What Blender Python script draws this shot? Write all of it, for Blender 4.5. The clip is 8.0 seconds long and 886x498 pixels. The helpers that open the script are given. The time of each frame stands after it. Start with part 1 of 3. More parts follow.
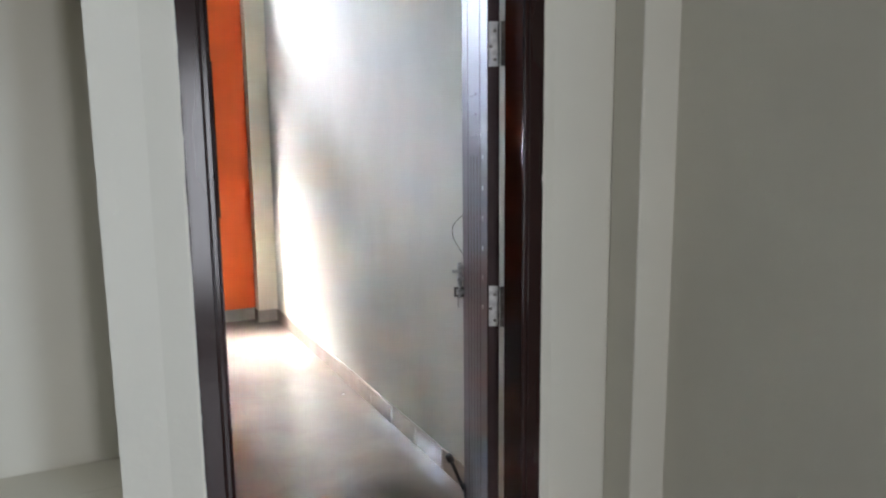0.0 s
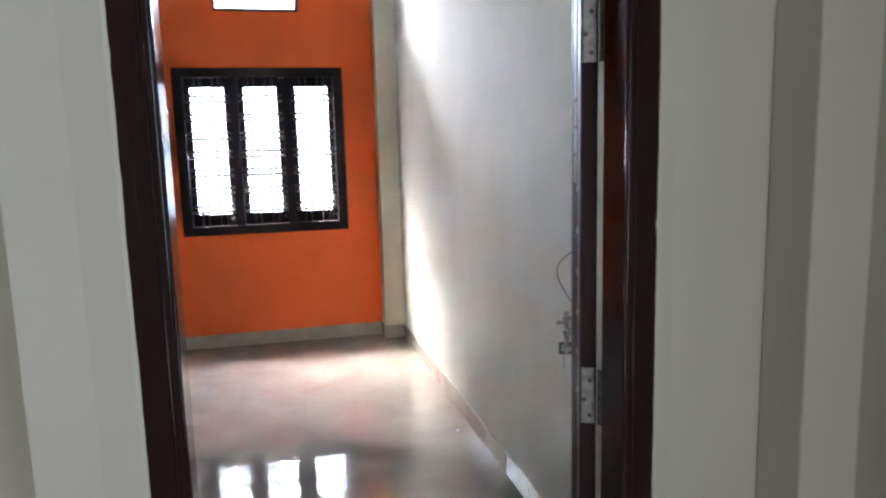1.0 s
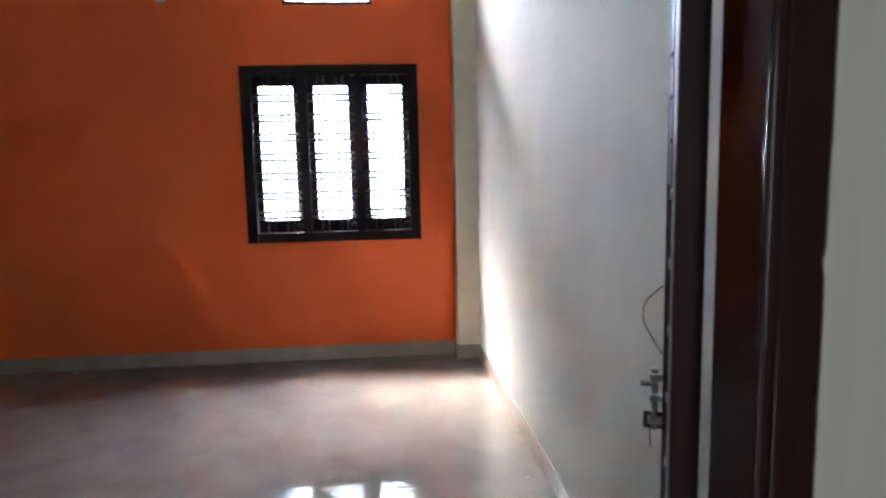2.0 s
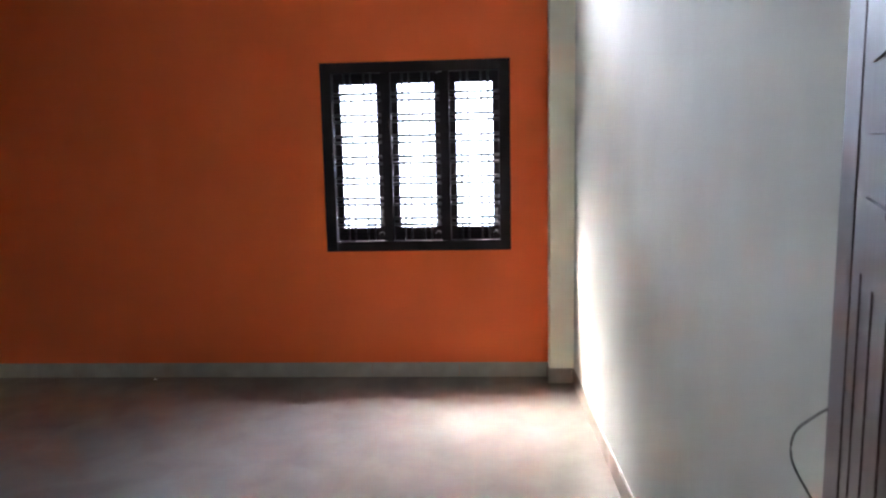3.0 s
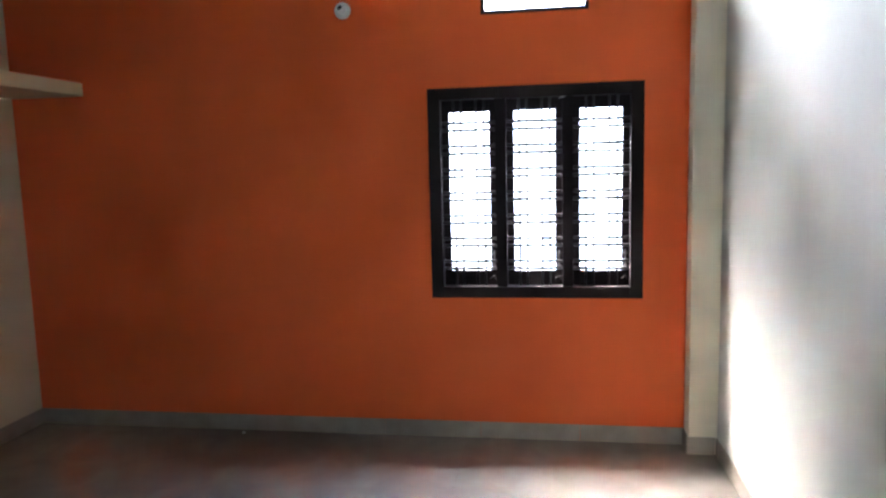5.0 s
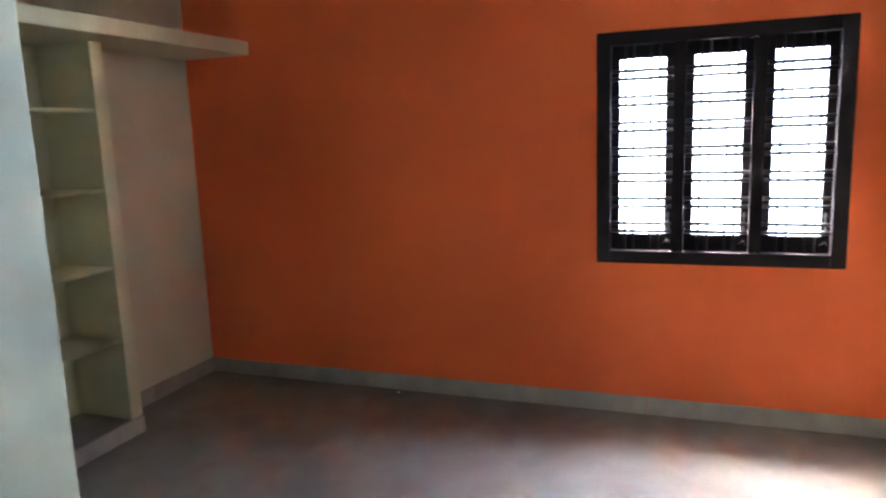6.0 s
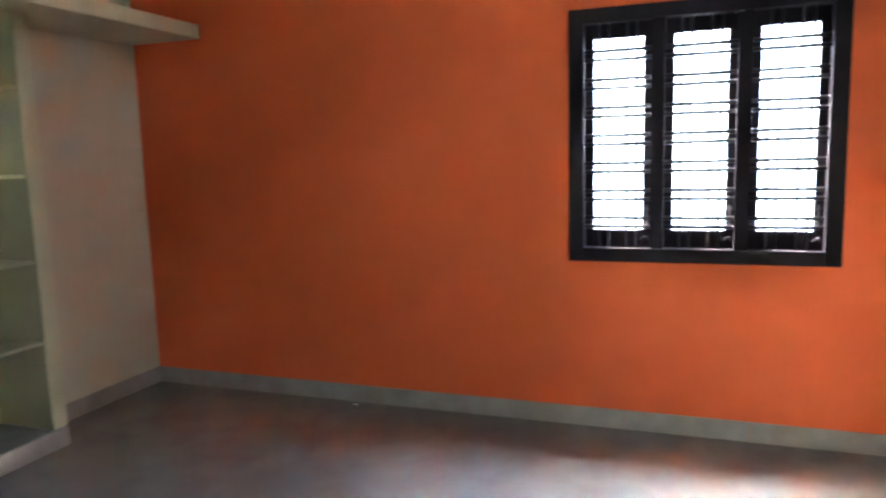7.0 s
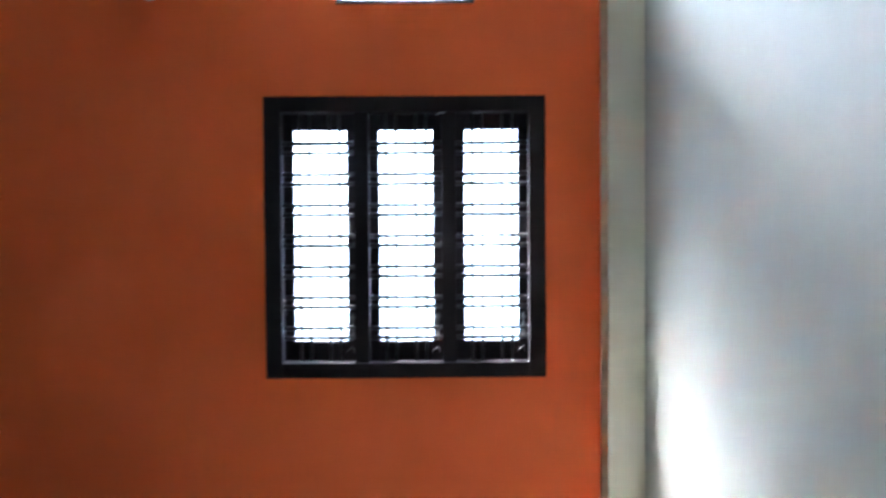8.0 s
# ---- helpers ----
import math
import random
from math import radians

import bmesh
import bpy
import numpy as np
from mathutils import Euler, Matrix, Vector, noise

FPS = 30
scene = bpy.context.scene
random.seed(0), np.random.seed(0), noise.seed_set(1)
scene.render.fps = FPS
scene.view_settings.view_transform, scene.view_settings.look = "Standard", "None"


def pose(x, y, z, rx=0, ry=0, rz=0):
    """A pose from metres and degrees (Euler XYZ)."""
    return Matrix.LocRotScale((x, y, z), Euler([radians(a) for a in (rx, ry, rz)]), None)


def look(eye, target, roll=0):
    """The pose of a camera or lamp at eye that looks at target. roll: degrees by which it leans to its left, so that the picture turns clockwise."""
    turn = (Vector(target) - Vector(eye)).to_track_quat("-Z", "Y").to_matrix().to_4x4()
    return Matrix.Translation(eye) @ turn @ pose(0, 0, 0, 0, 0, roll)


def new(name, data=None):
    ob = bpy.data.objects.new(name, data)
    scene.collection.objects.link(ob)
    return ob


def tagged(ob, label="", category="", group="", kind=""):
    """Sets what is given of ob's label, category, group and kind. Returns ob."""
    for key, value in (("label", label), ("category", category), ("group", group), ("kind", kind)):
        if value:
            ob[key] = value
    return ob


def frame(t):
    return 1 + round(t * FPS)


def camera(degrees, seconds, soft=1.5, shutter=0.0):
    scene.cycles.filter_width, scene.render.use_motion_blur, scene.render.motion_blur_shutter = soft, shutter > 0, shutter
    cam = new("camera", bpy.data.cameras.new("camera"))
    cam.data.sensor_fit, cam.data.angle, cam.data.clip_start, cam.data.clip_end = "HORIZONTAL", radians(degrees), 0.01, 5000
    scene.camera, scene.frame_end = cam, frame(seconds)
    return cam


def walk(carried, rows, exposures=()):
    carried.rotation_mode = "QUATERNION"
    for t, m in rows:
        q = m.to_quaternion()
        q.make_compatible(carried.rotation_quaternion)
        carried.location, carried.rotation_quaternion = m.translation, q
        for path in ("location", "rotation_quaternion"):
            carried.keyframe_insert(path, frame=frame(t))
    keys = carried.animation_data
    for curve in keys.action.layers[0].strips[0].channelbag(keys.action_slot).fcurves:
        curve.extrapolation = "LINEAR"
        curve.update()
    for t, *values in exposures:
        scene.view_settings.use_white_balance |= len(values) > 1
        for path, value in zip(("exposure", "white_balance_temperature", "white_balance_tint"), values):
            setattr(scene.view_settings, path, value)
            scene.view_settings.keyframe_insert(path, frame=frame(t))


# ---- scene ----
cam = camera(64.3, 8.0, 2.3, 0.3)
EXPOSURES = [(0.0, 6.8, 5850, 11), (0.5, 6.6, 5900, 12), (1.0, 6.35, 5900, 12), (1.5, 6.2, 5800, 11), (2.2, 6.15, 5750, 11), (3.5, 6.2, 5700, 10), (4.2, 6.25, 5650, 9), (5.5, 6.45, 5700, 9), (6.5, 6.8, 5650, 8), (7.0, 6.9, 5450, 6), (7.5, 6.55, 5250, 4), (8.0, 6.15, 5100, 3)]
PATH = [
    (0, (0.383, -5.944, 1.486), (1.241, -4.164, 1.180), -0.6),
    (0.5, (0.544, -5.758, 1.519), (1.269, -3.924, 1.189), -2.7),
    (1, (0.727, -5.573, 1.531), (1.167, -3.645, 1.232), -1.5),
    (1.5, (0.825, -5.366, 1.504), (1.147, -3.410, 1.244), -0.1),
    (2, (0.942, -5.109, 1.490), (1.117, -3.135, 1.220), -1.2),
    (2.2, (0.964, -5.013, 1.503), (1.051, -3.034, 1.230), -0.9),
    (3.3, (1.102, -4.544, 1.601), (0.935, -2.570, 1.321), -2.3),
    (3.5, (1.111, -4.461, 1.644), (0.925, -2.481, 1.435), -3.4),
    (4, (1.085, -4.289, 1.657), (0.802, -2.314, 1.523), -4.7),
    (4.2, (1.059, -4.257, 1.676), (0.725, -2.285, 1.670), -4.1),
    (5.3, (0.647, -4.083, 1.695), (0.327, -2.135, 1.373), -0.1),
    (5.5, (0.658, -4.019, 1.685), (0.195, -2.102, 1.355), -1.2),
    (6, (0.558, -3.963, 1.639), (-0.133, -2.116, 1.307), -2.1),
    (6.5, (0.543, -3.855, 1.629), (-0.314, -2.087, 1.254), -2.5),
    (7, (0.628, -3.596, 1.433), (-0.056, -1.735, 1.168), -1.6),
    (7.5, (0.761, -3.364, 1.510), (0.387, -1.416, 1.249), -2.6),
    (8, (0.767, -3.114, 1.512), (0.778, -1.114, 1.469), -0.4),
]
walk(cam, [(t, look(eye, target, roll)) for t, eye, target, roll in PATH], EXPOSURES)

# ---- light and exposure ----
SUN_DIR = Vector((0.66, -0.60, -1.15)).normalized()      # the way the light travels
world = bpy.data.worlds.new("overcast_sky")
scene.world = world
world.use_nodes = True
wn = world.node_tree
sky = wn.nodes.new("ShaderNodeTexSky")
sky.sky_type = "NISHITA"
sky.sun_disc = False
sky.sun_elevation = math.asin(-SUN_DIR.z)
sky.sun_rotation = math.atan2(-SUN_DIR.x, -SUN_DIR.y)
sky.air_density = 1.0
sky.dust_density = 7.0
veil = wn.nodes.new("ShaderNodeMix")             # thin bright cloud over the whole sky
veil.data_type, veil.blend_type = "RGBA", "ADD"
veil.inputs[0].default_value = 1.0
veil.inputs[7].default_value = (7.2, 8.5, 10.0, 1)
lift = wn.nodes.new("ShaderNodeMix")             # bright hazy air
lift.data_type, lift.blend_type = "RGBA", "MULTIPLY"
lift.inputs[0].default_value = 1.0
lift.inputs[7].default_value = (2.2, 2.2, 2.25, 1)
wn.links.new(sky.outputs["Color"], lift.inputs[6])
wn.links.new(lift.outputs[2], veil.inputs[6])
wn.links.new(veil.outputs[2], wn.nodes["Background"].inputs["Color"])
wn.nodes["Background"].inputs["Strength"].default_value = 0.15

sun_data = bpy.data.lights.new("sun", "SUN")
sun_data.energy, sun_data.angle, sun_data.color = 0.5, radians(20), (1.0, 0.94, 0.86)
sun = new("sun", sun_data)
sun.matrix_world = look((0, 0, 0), SUN_DIR)


# lamps in the openings: the hall window's daylight, and an added side fill
def area_lamp(name, m, w, h, power, colour):
    data = bpy.data.lights.new(name, "AREA")
    data.shape, data.size, data.size_y, data.energy, data.color = "RECTANGLE", w, h, power, colour
    ob = new(name, data)
    ob.matrix_world = m
    return ob


area_lamp("hall_window_daylight", look((1.10, -9.08, 1.20), (0.6, -5, 1.3)), 0.5, 1.7, 0.32, (1.0, 0.97, 0.94))
# added fill from an unseen side opening, brightens the hall's left
area_lamp("hall_side_fill", look((1.70, -7.00, 1.50), (-1.0, -6.7, 1.4)), 1.1, 1.2, 0.40, (0.84, 0.93, 1.0))

# sky portals: they give no light of their own and only lead the sky's light through the two openings
for name, x, z, w, h in (("window_portal", 0.6185, 1.4965, 1.25, 1.26), ("ventilator_portal", 0.626, 2.691, 0.62, 0.35)):
    portal = area_lamp(name, look((x, 0.23, z), (x, -1.0, z)), w, h, 1.0, (1.0, 1.0, 1.0))
    portal.data.cycles.is_portal = True


# ---- materials ----
def nodes_of(name):
    m = bpy.data.materials.new(name)
    m.use_nodes = True
    return m, m.node_tree, m.node_tree.nodes["Principled BSDF"]


def surface(name, a, b, scale=3.0, rough=(0.5, 0.6), bump=0.1, fine=120.0, metal=0.0, spec=0.5, detail=4.0, stretch=(1, 1, 1), vary=0.0, coat=0.0, warp=0.0):
    """Two tones mixed by a broad noise, a fine noise for relief and gloss."""
    m, nt, p = nodes_of(name)
    n, ln = nt.nodes, nt.links
    tc = n.new("ShaderNodeNewGeometry")
    mp = n.new("ShaderNodeMapping")
    mp.inputs["Scale"].default_value = stretch
    ln.new(tc.outputs["Position"], mp.inputs["Vector"])
    big = n.new("ShaderNodeTexNoise")
    big.inputs["Scale"].default_value, big.inputs["Detail"].default_value = scale, detail
    big.inputs["Distortion"].default_value = warp
    ln.new(mp.outputs["Vector"], big.inputs["Vector"])
    small = n.new("ShaderNodeTexNoise")
    small.inputs["Scale"].default_value, small.inputs["Detail"].default_value = fine, 3.0
    ln.new(mp.outputs["Vector"], small.inputs["Vector"])
    ramp = n.new("ShaderNodeValToRGB")
    ramp.color_ramp.elements[0].position, ramp.color_ramp.elements[1].position = 0.3, 0.72
    ramp.color_ramp.elements[0].color, ramp.color_ramp.elements[1].color = (*a, 1), (*b, 1)
    ln.new(big.outputs["Fac"], ramp.inputs["Fac"])
    last = ramp.outputs["Color"]
    if vary:
        info = n.new("ShaderNodeObjectInfo")
        hsv = n.new("ShaderNodeHueSaturation")
        rng = n.new("ShaderNodeMapRange")
        rng.inputs["To Min"].default_value, rng.inputs["To Max"].default_value = 1 - vary, 1 + vary
        ln.new(info.outputs["Random"], rng.inputs["Value"])
        ln.new(rng.outputs["Result"], hsv.inputs["Value"])
        ln.new(last, hsv.inputs["Color"])
        last = hsv.outputs["Color"]
    ln.new(last, p.inputs["Base Color"])
    gloss = n.new("ShaderNodeMapRange")
    gloss.inputs["To Min"].default_value, gloss.inputs["To Max"].default_value = rough
    ln.new(big.outputs["Fac"], gloss.inputs["Value"])
    ln.new(gloss.outputs["Result"], p.inputs["Roughness"])
    if bump:
        bp = n.new("ShaderNodeBump")
        bp.inputs["Strength"].default_value, bp.inputs["Distance"].default_value = bump, 0.002
        ln.new(small.outputs["Fac"], bp.inputs["Height"])
        ln.new(bp.outputs["Normal"], p.inputs["Normal"])
    p.inputs["Metallic"].default_value = metal
    p.inputs["Specular IOR Level"].default_value = spec
    p.inputs["Coat Weight"].default_value = coat
    p.inputs["Coat Roughness"].default_value = 0.08
    return m


CREAM = surface("cream_wall_paint", (0.70, 0.665, 0.57), (0.76, 0.725, 0.625), 1.3, (0.5, 0.62), 0.22, 55, spec=0.35)
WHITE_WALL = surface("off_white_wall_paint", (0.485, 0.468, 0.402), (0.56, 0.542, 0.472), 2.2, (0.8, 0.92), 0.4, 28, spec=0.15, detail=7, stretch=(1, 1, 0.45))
COLUMN_CREAM = surface("yellowish_cream_paint", (0.76, 0.69, 0.535), (0.81, 0.74, 0.585), 1.5, (0.45, 0.6), 0.25, 50, spec=0.35)
PARTITION_PAINT = surface("pale_green_white_paint", (0.47, 0.49, 0.385), (0.53, 0.55, 0.44), 2.0, (0.7, 0.85), 0.35, 30, spec=0.2, detail=7, stretch=(1, 1, 0.5))
BEIGE = surface("beige_wall_paint", (0.60, 0.51, 0.345), (0.65, 0.555, 0.385), 1.5, (0.5, 0.6), 0.2, 55, spec=0.35)
ORANGE = surface("orange_wall_paint", (0.83, 0.132, 0.027), (0.87, 0.149, 0.033), 1.2, (0.6, 0.75), 0.22, 50, spec=0.22)
CEILING = surface("ceiling_whitewash", (0.74, 0.73, 0.70), (0.79, 0.78, 0.75), 1.5, (0.7, 0.85), 0.2, 60, spec=0.2)
SHELF_PAINT = surface("shelf_cream_paint", (0.60, 0.55, 0.335), (0.66, 0.605, 0.385), 2.5, (0.5, 0.6), 0.25, 70, spec=0.35)
BROWN = surface("dark_brown_enamel", (0.016, 0.0062, 0.0056), (0.028, 0.0105, 0.009), 7.0, (0.12, 0.24), 0.5, 15, spec=0.38, stretch=(1, 1, 0.12))
WINDOW_BROWN = surface("dark_brown_window_paint", (0.020, 0.0155, 0.016), (0.029, 0.0225, 0.023), 6.0, (0.62, 0.75), 0.25, 30, spec=0.1, stretch=(1, 1, 0.15))
LEAF_BROWN = surface("brown_laminate_door", (0.040, 0.022, 0.022), (0.062, 0.036, 0.034), 8.0, (0.36, 0.5), 0.2, 60, spec=0.18, stretch=(1, 1, 0.08))
FLOOR_TILE = surface("polished_cream_floor_tile", (0.190, 0.164, 0.137), (0.243, 0.214, 0.183), 4.0, (0.02, 0.04), 0.0, 60, spec=0.9, detail=7, vary=0.008, warp=0.5)
GROUT = surface("beige_tile_grout", (0.36, 0.31, 0.25), (0.42, 0.37, 0.30), 20, (0.7, 0.9), 0.2, 200)
SKIRT_TILE = surface("glossy_beige_skirting_tile", (0.33, 0.285, 0.235), (0.42, 0.37, 0.31), 7, (0.016, 0.03), 0.0, 60, spec=0.45, detail=7, vary=0.05)
NICHE_TILE = surface("grey_niche_tile", (0.26, 0.235, 0.21), (0.32, 0.29, 0.26), 6, (0.12, 0.2), 0.0, 60, vary=0.04)
STEEL = surface("worn_steel_plating", (0.28, 0.27, 0.26), (0.56, 0.545, 0.53), 55, (0.28, 0.6), 0.15, 200, metal=1.0)
DARK_STEEL = surface("dull_dark_steel", (0.10, 0.09, 0.085), (0.18, 0.165, 0.15), 30, (0.35, 0.5), 0.1, 150, metal=1.0)
BLACK_IRON = surface("black_painted_iron", (0.022, 0.018, 0.017), (0.035, 0.028, 0.026), 20, (0.3, 0.45), 0.15, 150)
BLACK_RUBBER = surface("black_rubber", (0.015, 0.015, 0.016), (0.025, 0.025, 0.026), 20, (0.6, 0.75), 0.1, 150)
WHITE_PLASTIC = surface("white_plastic", (0.74, 0.73, 0.70), (0.79, 0.78, 0.75), 10, (0.3, 0.4), 0.0)
CEMENT = surface("grey_cement_render", (0.36, 0.35, 0.33), (0.46, 0.45, 0.42), 2.0, (0.8, 0.95), 0.4, 80)
PALE_RENDER = surface("pale_outdoor_render", (0.55, 0.56, 0.565), (0.62, 0.63, 0.635), 1.5, (0.8, 0.95), 0.4, 60)
GROUND = surface("dry_earth_ground", (0.11, 0.10, 0.075), (0.17, 0.15, 0.115), 0.6, (0.85, 0.95), 0.4, 20)

GLASS, gt, gp = nodes_of("clear_window_glass")
gp.inputs["Transmission Weight"].default_value, gp.inputs["Roughness"].default_value, gp.inputs["IOR"].default_value = 1.0, 0.0, 1.45


# ---- building helpers ----
def add_box(bm, x, y, z, bevel=0.0):
    m = Matrix.LocRotScale(((x[0] + x[1]) / 2, (y[0] + y[1]) / 2, (z[0] + z[1]) / 2), None, (x[1] - x[0], y[1] - y[0], z[1] - z[0]))
    made = bmesh.ops.create_cube(bm, size=1.0, matrix=m)
    if bevel:
        edges = list({e for v in made["verts"] for e in v.link_edges})
        bmesh.ops.bevel(bm, geom=edges, offset=bevel, segments=2, profile=0.6, affect="EDGES", clamp_overlap=True)


def add_rod(bm, a, b, r, sides=8):
    a, b = Vector(a), Vector(b)
    m = Matrix.Translation((a + b) / 2) @ (b - a).to_track_quat("Z", "Y").to_matrix().to_4x4()
    bmesh.ops.create_cone(bm, cap_ends=True, segments=sides, radius1=r, radius2=r, depth=(b - a).length, matrix=m)


def add_wire(bm, points, r, sides=6):
    """A round wire along a smooth line through the points."""
    pts = [Vector(p) for p in points]
    line = []
    for i in range(len(pts) - 1):
        p0, p1, p2, p3 = pts[max(i - 1, 0)], pts[i], pts[i + 1], pts[min(i + 2, len(pts) - 1)]
        for k in range(6):
            t = k / 6
            line.append(0.5 * (2 * p1 + (p2 - p0) * t + (2 * p0 - 5 * p1 + 4 * p2 - p3) * t * t + (3 * p1 - p0 - 3 * p2 + p3) * t ** 3))
    line.append(pts[-1])
    rings = []
    for i, p in enumerate(line):
        way = (line[min(i + 1, len(line) - 1)] - line[max(i - 1, 0)]).normalized()
        q = way.to_track_quat("Z", "Y")
        rings.append([bm.verts.new(p + q @ Vector((r * math.cos(a), r * math.sin(a), 0))) for a in [2 * math.pi * s / sides for s in range(sides)]])
    for u, v in zip(rings, rings[1:]):
        for s in range(sides):
            bm.faces.new((u[s], u[(s + 1) % sides], v[(s + 1) % sides], v[s]))
    bm.faces.new(rings[0][::-1])
    bm.faces.new(rings[-1])


def lathe(bm, profile, sides=24, matrix=Matrix()):
    """Turns (radius, height) points round the local z axis."""
    rings = [[bm.verts.new(matrix @ Vector((r * math.cos(a), r * math.sin(a), h))) for a in [2 * math.pi * s / sides for s in range(sides)]] for r, h in profile]
    for u, v in zip(rings, rings[1:]):
        for s in range(sides):
            bm.faces.new((u[s], u[(s + 1) % sides], v[(s + 1) % sides], v[s]))
    bm.faces.new(rings[0][::-1])
    bm.faces.new(rings[-1])


def part(name, bm, material, parent=None, label="", smooth=False):
    bmesh.ops.recalc_face_normals(bm, faces=bm.faces)
    me = bpy.data.meshes.new(name)
    bm.to_mesh(me)
    bm.free()
    me.materials.append(material)
    if smooth:
        for f in me.polygons:
            f.use_smooth = True
    ob = new(name, me)
    if parent is not None:
        ob.parent = parent
    return tagged(ob, label)


def box(name, x, y, z, material, parent=None, bevel=0.0, label=""):
    bm = bmesh.new()
    add_box(bm, x, y, z, bevel)
    return part(name, bm, material, parent, label)


def setting(ob, label, category):
    return tagged(ob, label, category, kind="structure")


def slab_with_openings(name, u, z, depth, holes, material, axis="x"):
    """A wall as one closed mesh: u is its run, z its height, depth its two faces, holes are (u0, u1, z0, z1)."""
    us = sorted({*u, *[h[0] for h in holes], *[h[1] for h in holes]})
    zs = sorted({*z, *[h[2] for h in holes], *[h[3] for h in holes]})
    us, zs = [a for a in us if u[0] <= a <= u[1]], [a for a in zs if z[0] <= a <= z[1]]

    def solid(i, j):
        if not (0 <= i < len(us) - 1 and 0 <= j < len(zs) - 1):
            return False
        a, b = (us[i] + us[i + 1]) / 2, (zs[j] + zs[j + 1]) / 2
        return not any(h[0] < a < h[1] and h[2] < b < h[3] for h in holes)

    bm = bmesh.new()
    seen = {}

    def v(a, d, b):
        key = (a, d, b)
        if key not in seen:
            seen[key] = bm.verts.new((a, d, b) if axis == "x" else (d, a, b))
        return seen[key]

    d0, d1 = depth
    for i in range(len(us) - 1):
        for j in range(len(zs) - 1):
            if not solid(i, j):
                continue
            a0, a1, b0, b1 = us[i], us[i + 1], zs[j], zs[j + 1]
            for d in depth:
                bm.faces.new((v(a0, d, b0), v(a1, d, b0), v(a1, d, b1), v(a0, d, b1)))
            if not solid(i - 1, j):
                bm.faces.new((v(a0, d0, b0), v(a0, d1, b0), v(a0, d1, b1), v(a0, d0, b1)))
            if not solid(i + 1, j):
                bm.faces.new((v(a1, d0, b0), v(a1, d1, b0), v(a1, d1, b1), v(a1, d0, b1)))
            if not solid(i, j - 1):
                bm.faces.new((v(a0, d0, b0), v(a1, d0, b0), v(a1, d1, b0), v(a0, d1, b0)))
            if not solid(i, j + 1):
                bm.faces.new((v(a0, d0, b1), v(a1, d0, b1), v(a1, d1, b1), v(a0, d1, b1)))
    return part(name, bm, material)


# ---- plan ----
CEIL = 3.18
WALL_N = 0.22                      # thickness of the orange wall
LEFT, NICHE_BACK = -2.71, -2.81    # left wall, back of the built-in shelves
SHELF_FRONT = -2.425
LOFT_Z = (2.160, 2.243)
LOFT_FRONT = -2.205
BOX_X, BOX_Y = -0.84, -2.79        # corner of the walled-off washroom
DOOR_Y = (-4.56, -4.43)            # hall face and room face of the door wall
COLUMN_X, COLUMN_Y = 1.48, -0.14
RIGHT = 1.635                      # right wall at the column
WIN_X, WIN_Z = (0.0, 1.237), (0.876, 2.117)
VENT_X, VENT_Z = (0.322, 0.930), (2.522, 2.860)
HALL_X, HALL_Y = (-5.5, 1.617), -9.0

# ---- structure ----
wall_north = setting(slab_with_openings("wall_north", (-3.1, 1.95), (-0.1, CEIL + 0.15), (0.0, 0.070), [(*WIN_X, *WIN_Z), (*VENT_X, *VENT_Z)], ORANGE), "bright orange painted plaster wall round a barred window", "wall")
setting(slab_with_openings("wall_north_outer", (-3.1, 1.95), (-3.3, CEIL + 0.15), (0.071, WALL_N), [(*WIN_X, *WIN_Z), (*VENT_X, *VENT_Z)], CEMENT), "grey cement-rendered outer leaf of the window wall", "wall")

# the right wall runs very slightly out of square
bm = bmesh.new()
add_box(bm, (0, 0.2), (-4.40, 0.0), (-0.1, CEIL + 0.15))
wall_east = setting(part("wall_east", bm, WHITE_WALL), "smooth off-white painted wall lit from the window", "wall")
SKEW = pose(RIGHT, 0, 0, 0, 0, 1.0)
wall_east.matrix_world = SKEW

corner_column = setting(box("corner_column", (COLUMN_X, RIGHT + 0.1), (COLUMN_Y, -0.001), (0, CEIL), COLUMN_CREAM, bevel=0.006), "cream plastered concrete column in the room corner", "column")

bm = bmesh.new()
add_box(bm, (LEFT - 0.22, LEFT), (-1.03, -0.001), (-0.1, CEIL + 0.1))
add_box(bm, (LEFT - 0.22, NICHE_BACK), (BOX_Y - 0.1, -1.031), (-0.1, LOFT_Z[0]))
add_box(bm, (LEFT - 0.22, LEFT), (BOX_Y - 0.1, -1.031), (LOFT_Z[0] + 0.001, CEIL + 0.1))
wall_west = setting(part("wall_west", bm, BEIGE), "beige painted plaster wall beside the built-in shelves", "wall")

bm = bmesh.new()
add_box(bm, (-2.92, BOX_X - 0.1155), (BOX_Y - 0.115, BOX_Y - 0.002), (-0.1, CEIL + 0.1))
add_box(bm, (BOX_X - 0.115, BOX_X), (DOOR_Y[1], BOX_Y), (-0.1, CEIL + 0.1), 0.006)
wall_washroom = setting(part("wall_washroom", bm, PARTITION_PAINT), "pale off-white painted partition wall with an outer corner", "wall")

